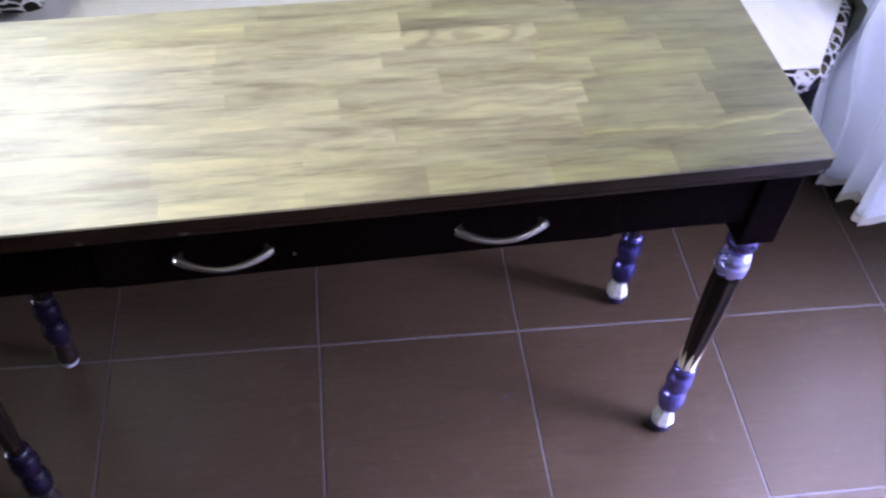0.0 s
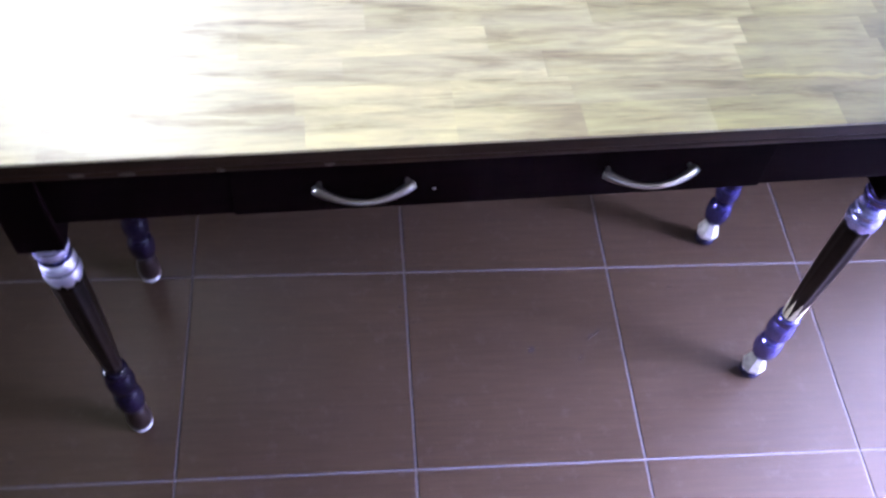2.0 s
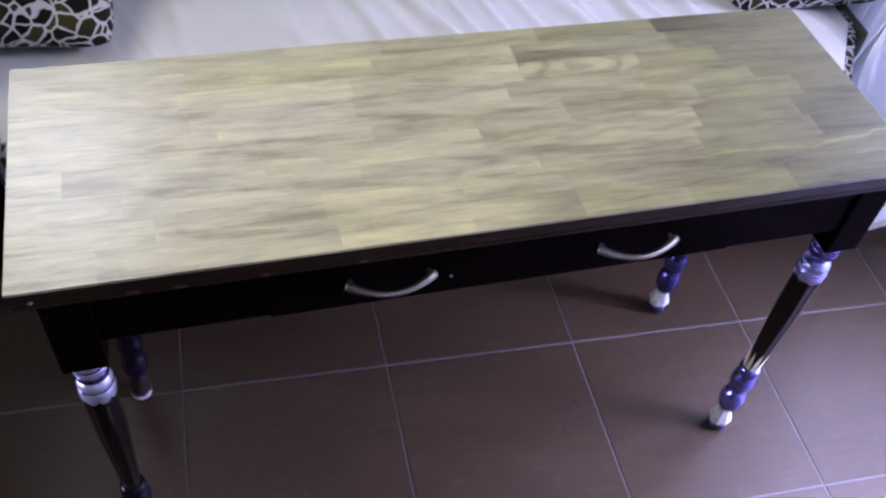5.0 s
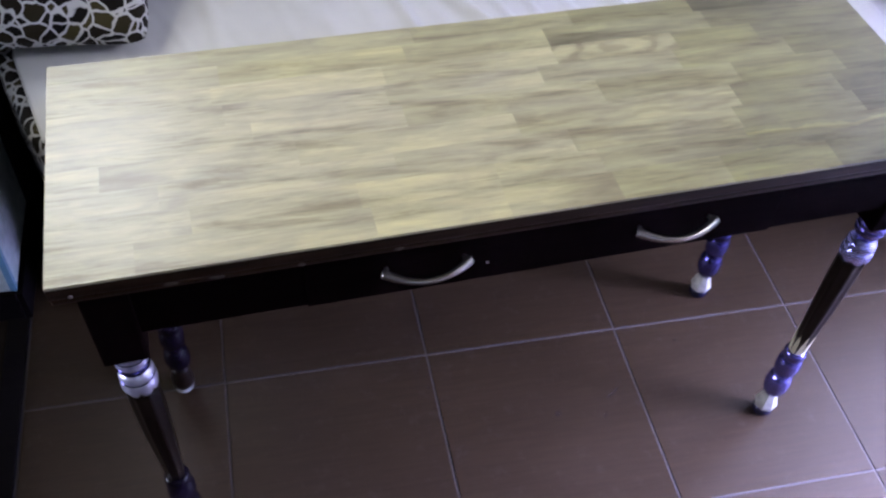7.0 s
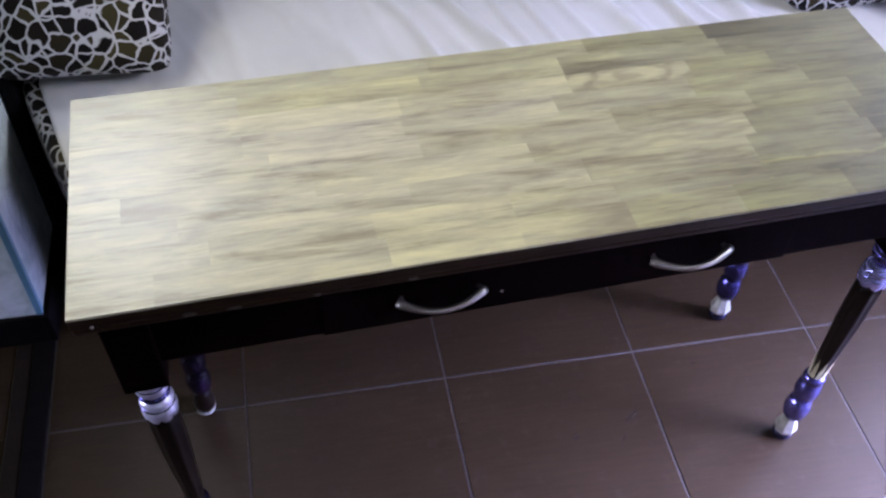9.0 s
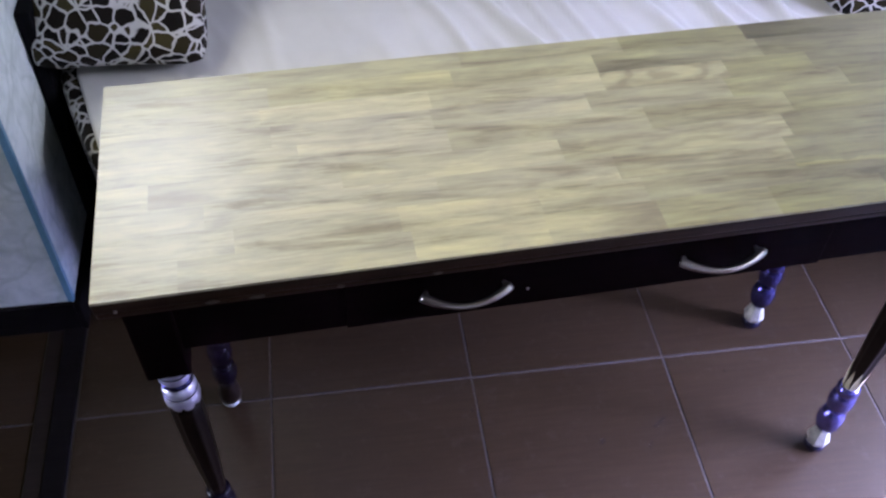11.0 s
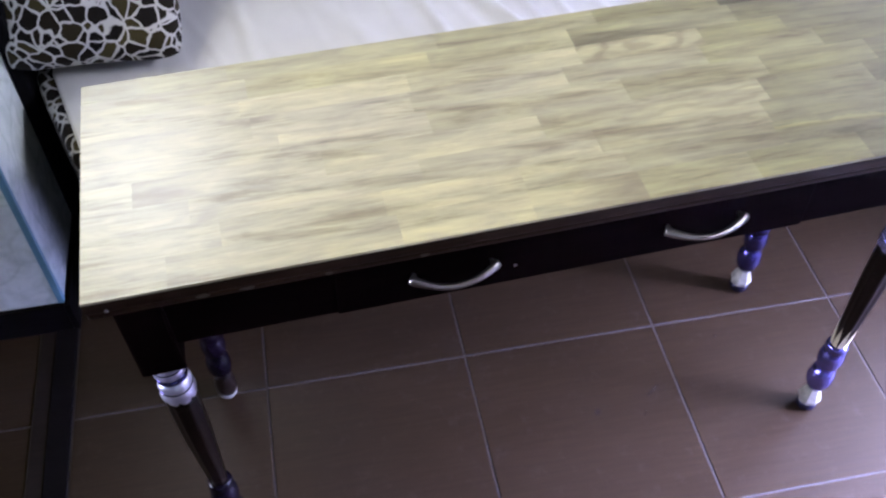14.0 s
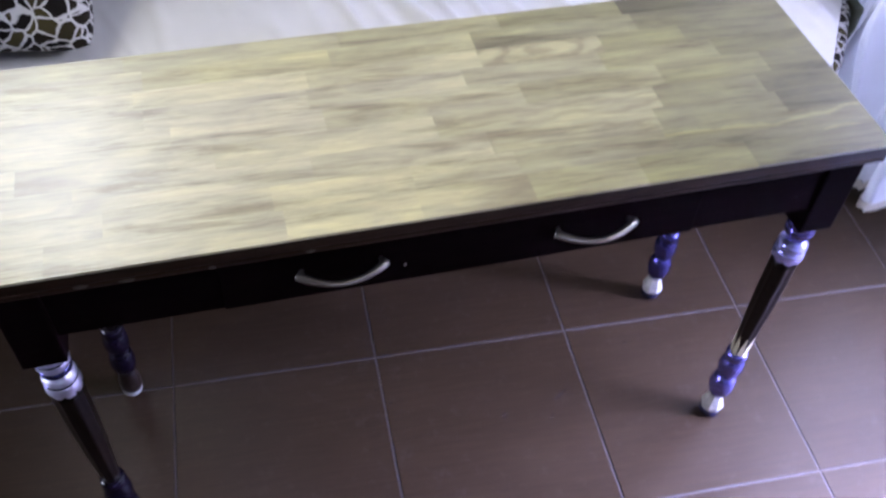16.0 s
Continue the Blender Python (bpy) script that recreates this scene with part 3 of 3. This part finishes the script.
for x, z, w in ((-0.478, 0.7185, 0.010), (-0.425, 0.7175, 0.012), (-0.325, 0.7165, 0.006), (-0.205, 0.717, 0.008)):
    chip = bmesh.new()
    bmesh.ops.create_uvsphere(chip, u_segments=10, v_segments=6, radius=1.0, matrix=pose(x, -hy + 0.0016, z) @ Matrix.Diagonal((w, 0.0012, 0.0032, 1)))
    for v in chip.verts:
        v.co.z += 0.0012 * noise.noise(v.co * 300)
        v.co.x += 0.003 * noise.noise(v.co * 200 + Vector((5, 0, 0)))
    part("chip", chip, CHIP, table, "pale worn spot on the moulding", smooth=True)
nail = lathe([(0.0026, 0), (0.0026, 0.0010), (0.0014, 0.0020)], 12)
part("nail", nail, STEEL, table, "shiny nail head", m=pose(-0.589, -hy + 0.0004, 0.7255, 90, 0, 0))
# apron boards
AZ0, AZ1, SET = 0.611, TH - 0.041, 0.016
part("apron", box(-hx + 0.09, hx - 0.09, hy - SET - 0.02, hy - SET, AZ0, AZ1, 0.0015), EBONY, table, "black back apron board")
for s in (-1, 1):
    part("apron", box(*sorted((s * (hx - SET - 0.006), s * (hx - SET - 0.026))), -hy + 0.09, hy - 0.09, AZ0, AZ1, 0.0015), EBONY, table, "black side apron board")
front = part("apron", box(-0.536, 0.552, -hy + SET + 0.004, -hy + SET + 0.022, AZ0, AZ1, 0.0015), EBONY, table, "black front apron board")

# one wide drawer front with two bow handles
drawer = part("drawer", box(-0.320, 0.345, -hy + SET - 0.001, -hy + SET + 0.0035, AZ0 + 0.002, AZ1 - 0.004, 0.0015), EBONY, table, "black drawer front")


def handle(x):
    pts, rad = [], []
    for k in range(25):
        u = 2 * k / 24 - 1
        pts.append((x + 0.0585 * u, -hy + SET - 0.009 - 0.021 * (1 - abs(u) ** 2.0), 0.666 - 0.0035 * (1 - u * u)))
        rad.append((0.0038 + 0.0030 * abs(u) ** 2.2) * (1.0 if abs(u) < 0.97 else 0.90))
    grip = part("handle", tube(pts, rad, 16), STEEL, drawer, "curved brushed-nickel bow handle", smooth=True)
    for u in (-1, 1):
        cap = lathe([(0.0056, 0.0), (0.0062, 0.0008), (0.0052, 0.0022), (0.0026, 0.0028)], 16)
        part("end_cap", cap, POLISHED, grip, "polished round end", smooth=True, m=pose(x + 0.0590 * u, -hy + SET - 0.009, 0.666, 0, 90 * u, 0))
        stud = lathe([(0.0030, 0.0), (0.0030, 0.0085)], 12)
        part("stud", stud, STEEL, grip, m=pose(x + 0.052 * u, -hy + SET - 0.0005, 0.666, 90, 0, 0))


handle(-0.1655)
handle(0.185)
bm = lathe([(0.0022, 0), (0.0022, 0.0012), (0.0012, 0.002)], 12)
part("screw", bm, STEEL, drawer, m=pose(-0.080, -hy + SET - 0.0008, 0.645, 90, 0, 0))

# turned legs
COLLAR = [(0.0171, 0.5620), (0.0193, 0.5595), (0.0218, 0.5560), (0.0230, 0.5505), (0.0229, 0.5475), (0.0212, 0.5460), (0.0229, 0.5445), (0.0236, 0.5390), (0.0230, 0.5335), (0.0207, 0.5285), (0.0171, 0.5255), (0.0162, 0.5230), (0.0158, 0.5170)]
CUFF = [(0.0158, 0.5180), (0.0166, 0.5150), (0.0203, 0.5125), (0.0232, 0.5080), (0.0241, 0.5030), (0.0232, 0.4990), (0.0216, 0.4975), (0.0236, 0.4955), (0.0250, 0.4900), (0.0254, 0.4820), (0.0247, 0.4750), (0.0236, 0.4720), (0.0203, 0.4710)]
SHAFT = [(0.0225, 0.477), (0.0234, 0.458), (0.0230, 0.41), (0.0215, 0.35), (0.0180, 0.28), (0.0148, 0.225), (0.0140, 0.203)]
LOW = [(0.0130, 0.209), (0.0172, 0.207), (0.0200, 0.203), (0.0208, 0.197), (0.0196, 0.190), (0.0172, 0.1865), (0.0184, 0.184), (0.0214, 0.178), (0.0230, 0.169), (0.0232, 0.160), (0.0220, 0.150), (0.0190, 0.141), (0.0152, 0.1345), (0.0150, 0.131),
       (0.0185, 0.127), (0.0218, 0.120), (0.0236, 0.110), (0.0240, 0.100), (0.0230, 0.090), (0.0205, 0.080), (0.0165, 0.072), (0.0130, 0.066)]
FOOT = [(0.0130, 0.070), (0.0136, 0.064), (0.0160, 0.055), (0.0196, 0.044), (0.0226, 0.034), (0.0218, 0.026), (0.0180, 0.0215)]
GLIDE = [(0.0120, 0.000), (0.0165, 0.002), (0.0196, 0.008), (0.0202, 0.015), (0.0188, 0.020), (0.0170, 0.0235)]
RIM = [(0.0150, 0.000), (0.0190, 0.002), (0.0195, 0.006), (0.0180, 0.010), (0.0150, 0.0105)]
DARK_FOOT = [(0.0140, 0.068), (0.0165, 0.058), (0.0200, 0.040), (0.0208, 0.026), (0.0200, 0.014), (0.0170, 0.011)]


def fluted(profile, sides=48, flutes=8):
    bm = lathe(profile, sides)
    for v in bm.verts:
        a = math.atan2(v.co.y, v.co.x)
        w = 1 - 0.11 * abs(math.cos(a * flutes / 2))
        v.co.x *= w
        v.co.y *= w
    return bm


for sx in (-1, 1):
    for sy in (-1, 1):
        at = pose(0.009 + sx * 0.5495, -0.157 if sy < 0 else 0.145, 0)
        if sx > 0 and sy < 0:
            at = pose(0.5585, -0.157, 0, 0, 0.8, 0)
        if sx < 0 and sy < 0:
            at = pose(-0.542, -0.159, 0, 0, -1.5, 0)
        leg = part("leg", box(-0.029, 0.029, -0.029, 0.029, 0.562, AZ1, 0.004), EBONY, table, m=at)
        # each leg takes the paint copy that holds its light or shade
        part("collar", lathe(COLLAR), LILAC_LIT if sx < 0 and sy < 0 else (VIOLET if sy < 0 else VIOLET_SHADED) if sx > 0 else VIOLET_DEEP_SHADE, leg, "turned violet rings, painted to suit the light at their leg", smooth=True)
        cuff = lathe(CUFF, 48)
        for v in cuff.verts:
            if v.co.z < 0.485:
                v.co.z += 0.007 * (1 - abs(math.sin(4 * math.atan2(v.co.y, v.co.x)))) ** 2
        part("cuff", cuff, PERIWINKLE if sx > 0 else VIOLET_DEEP_SHADE if sy > 0 else LILAC_LIT, leg, "lilac metallic cuff with a scalloped edge, painted to suit its leg's light", smooth=True)
        if sx < 0 and sy < 0:
            # dark rings put shade into the grooves of the front-left leg
            for radius, z, half in ((0.0236, 0.5462, 0.0016), (0.0221, 0.5225, 0.0060), (0.0240, 0.4978, 0.0016)):
                ring = lathe([(radius - 0.004, z - half), (radius, z - half * 0.6), (radius + 0.0004, z), (radius, z + half * 0.6), (radius - 0.004, z + half)], 32)
                part("groove", ring, VIOLET_SHADED, leg, "dark violet ring painting shade into a groove", smooth=True)
        part("shaft", fluted(SHAFT), TURNED, leg, "fluted tapered black shaft", smooth=True)
        part("ring", lathe(LOW), (VIOLET if sy < 0 else VIOLET_SHADED) if sx > 0 else VIOLET_DEEP_SHADE, leg, "turned violet rings, painted to suit the light at their leg" if sx > 0 else "turned violet rings, painted dark for shade", smooth=True)
        if sx > 0:
            part("ferrule", lathe(FOOT, 8), FERRULE, leg, "faceted cream ferrule at the foot")
            part("glide", lathe(GLIDE), GLOSS, leg, "glossy blue-black glide", smooth=True)
            for k in range(8 if sy < 0 else 0):
                lan = bmesh.new()
                a = radians(45 * k + 22.5)
                rows = [[lan.verts.new(((0.0140 + 0.052 * (z - 0.203) + lift) * math.cos(a + w), (0.0140 + 0.052 * (z - 0.203) + lift) * math.sin(a + w), z)) for z, w in ((0.208, -0.30), (0.208, 0.30), (0.232, 0.24), (0.264, 0.0), (0.232, -0.24))] for lift in (-0.002, 0.0006)]
                lan.faces.new(rows[0][::-1])
                lan.faces.new(rows[1])
                for i in range(5):
                    lan.faces.new((rows[0][i], rows[0][(i + 1) % 5], rows[1][(i + 1) % 5], rows[1][i]))
                part("flute_tip", lan, PALE_TIP, leg, "pale pointed tip at the end of a flute")
        else:
            part("ferrule", lathe(DARK_FOOT), TURNED, leg, "dark brown ferrule at the foot", smooth=True)
            part("glide", lathe(RIM), FERRULE, leg, "pale glide under the foot", smooth=True)

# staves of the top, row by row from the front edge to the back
ROWS = [-hy, -0.150, -0.105, -0.060, -0.014, 0.033, 0.077, 0.118, 0.162, hy]
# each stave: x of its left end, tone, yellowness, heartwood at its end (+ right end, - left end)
# tones also fall to the right, painting the weaker light there into the wood
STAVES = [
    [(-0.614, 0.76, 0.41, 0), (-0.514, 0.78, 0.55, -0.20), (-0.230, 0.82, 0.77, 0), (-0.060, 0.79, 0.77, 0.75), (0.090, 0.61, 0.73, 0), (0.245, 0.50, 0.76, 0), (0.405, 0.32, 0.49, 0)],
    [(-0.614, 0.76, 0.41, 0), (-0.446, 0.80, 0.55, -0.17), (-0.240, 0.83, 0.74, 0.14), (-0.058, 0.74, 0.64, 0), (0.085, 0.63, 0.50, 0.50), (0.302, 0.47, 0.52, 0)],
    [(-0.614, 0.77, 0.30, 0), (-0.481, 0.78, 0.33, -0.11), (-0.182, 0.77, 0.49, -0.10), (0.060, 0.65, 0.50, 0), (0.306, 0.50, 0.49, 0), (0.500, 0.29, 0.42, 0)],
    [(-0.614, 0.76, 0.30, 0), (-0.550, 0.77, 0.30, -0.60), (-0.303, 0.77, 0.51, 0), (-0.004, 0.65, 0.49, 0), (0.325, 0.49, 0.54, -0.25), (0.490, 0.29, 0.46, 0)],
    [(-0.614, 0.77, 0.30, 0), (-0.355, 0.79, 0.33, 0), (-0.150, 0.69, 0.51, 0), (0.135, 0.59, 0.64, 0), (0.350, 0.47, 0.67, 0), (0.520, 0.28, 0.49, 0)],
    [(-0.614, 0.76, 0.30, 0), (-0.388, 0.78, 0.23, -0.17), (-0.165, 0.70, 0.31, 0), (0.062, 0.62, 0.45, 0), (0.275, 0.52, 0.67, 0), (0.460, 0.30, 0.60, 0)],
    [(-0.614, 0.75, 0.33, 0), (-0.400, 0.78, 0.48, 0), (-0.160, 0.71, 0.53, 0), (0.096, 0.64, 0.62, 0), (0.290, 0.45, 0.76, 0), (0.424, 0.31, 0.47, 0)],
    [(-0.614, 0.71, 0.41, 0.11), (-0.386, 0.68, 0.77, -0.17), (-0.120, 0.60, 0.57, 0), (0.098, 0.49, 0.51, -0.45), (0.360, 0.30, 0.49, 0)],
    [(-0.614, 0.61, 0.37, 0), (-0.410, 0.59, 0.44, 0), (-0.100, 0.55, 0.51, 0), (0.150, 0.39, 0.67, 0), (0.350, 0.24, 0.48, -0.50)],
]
SPECIAL = {(6, 3): KNOTTY, (1, 5): VEINED, (2, 3): FIGURED, (3, 3): FIGURED}
rng = random.Random(11)
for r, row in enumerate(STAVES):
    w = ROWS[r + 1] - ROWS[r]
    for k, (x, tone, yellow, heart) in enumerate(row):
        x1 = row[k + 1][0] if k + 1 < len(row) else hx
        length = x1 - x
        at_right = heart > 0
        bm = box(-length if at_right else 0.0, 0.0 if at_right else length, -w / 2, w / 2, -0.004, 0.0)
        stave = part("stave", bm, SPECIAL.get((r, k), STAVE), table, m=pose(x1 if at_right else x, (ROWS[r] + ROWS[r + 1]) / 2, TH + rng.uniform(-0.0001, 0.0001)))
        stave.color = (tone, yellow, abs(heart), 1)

# ---- floor tiles ----
floor = tagged(part("floor", box(-3.5, XE + 0.2, YS - 0.1, YN + 0.1, -0.08, -0.0014), GROUT), "brown porcelain tile floor with pale grout lines", "floor", kind="structure")
P, GAP = 0.403, 0.0038
xs = [-0.780, -0.403, 0.0, 0.403, 0.797, 1.187, 1.40]
ys = [P * k for k in range(-8, 4)]
left_xs = [-0.858 - 0.403 * k for k in range(7)][::-1]
shared = {}
for cols in (xs, left_xs):
    for xa, xb in zip(cols, cols[1:]):
        for ya, yb in zip(ys, ys[1:]):
            if cols is left_xs and ya > YC:
                continue
            w, h = round(xb - xa - GAP, 4), round(yb - ya - GAP, 4)
            if (w, h) not in shared:
                b2 = box(-w / 2, w / 2, -h / 2, h / 2, -0.007, 0.0, 0.0010, 1)
                me = bpy.data.meshes.new("tile")
                b2.to_mesh(me)
                b2.free()
                me.materials.append(TILE)
                shared[(w, h)] = me
            t = new("tile", shared[(w, h)])
            t.parent = floor
            t.matrix_basis = pose((xa + xb) / 2, (ya + yb) / 2, 0)

# pale dried splashes and scuffs on the tiles
rng = random.Random(5)
for x, y, rx, ry, turn in ((0.228, -0.179, 0.008, 0.006, 20), (0.320, -0.198, 0.010, 0.003, 60), (0.351, -0.151, 0.024, 0.0028, 35), (0.521, -0.049, 0.006, 0.004, 0), (-0.673, -0.360, 0.005, 0.003, 10), (-0.012, -0.079, 0.003, 0.003, 0), (0.012, -0.113, 0.003, 0.002, 40)):
    bm = bmesh.new()
    low, high = [], []
    for k in range(14):
        a = 2 * math.pi * k / 14
        q = rng.uniform(0.65, 1.15)
        low.append(bm.verts.new((rx * q * math.cos(a), ry * q * math.sin(a), -0.0004)))
        high.append(bm.verts.new((rx * q * 0.9 * math.cos(a), ry * q * 0.9 * math.sin(a), 0.0003)))
    for k in range(14):
        bm.faces.new((low[k], low[(k + 1) % 14], high[(k + 1) % 14], high[k]))
    bm.faces.new(high)
    part("splash", bm, SPLASH, floor, "pale dried splash on a tile", m=pose(x, y, 0, 0, 0, turn))
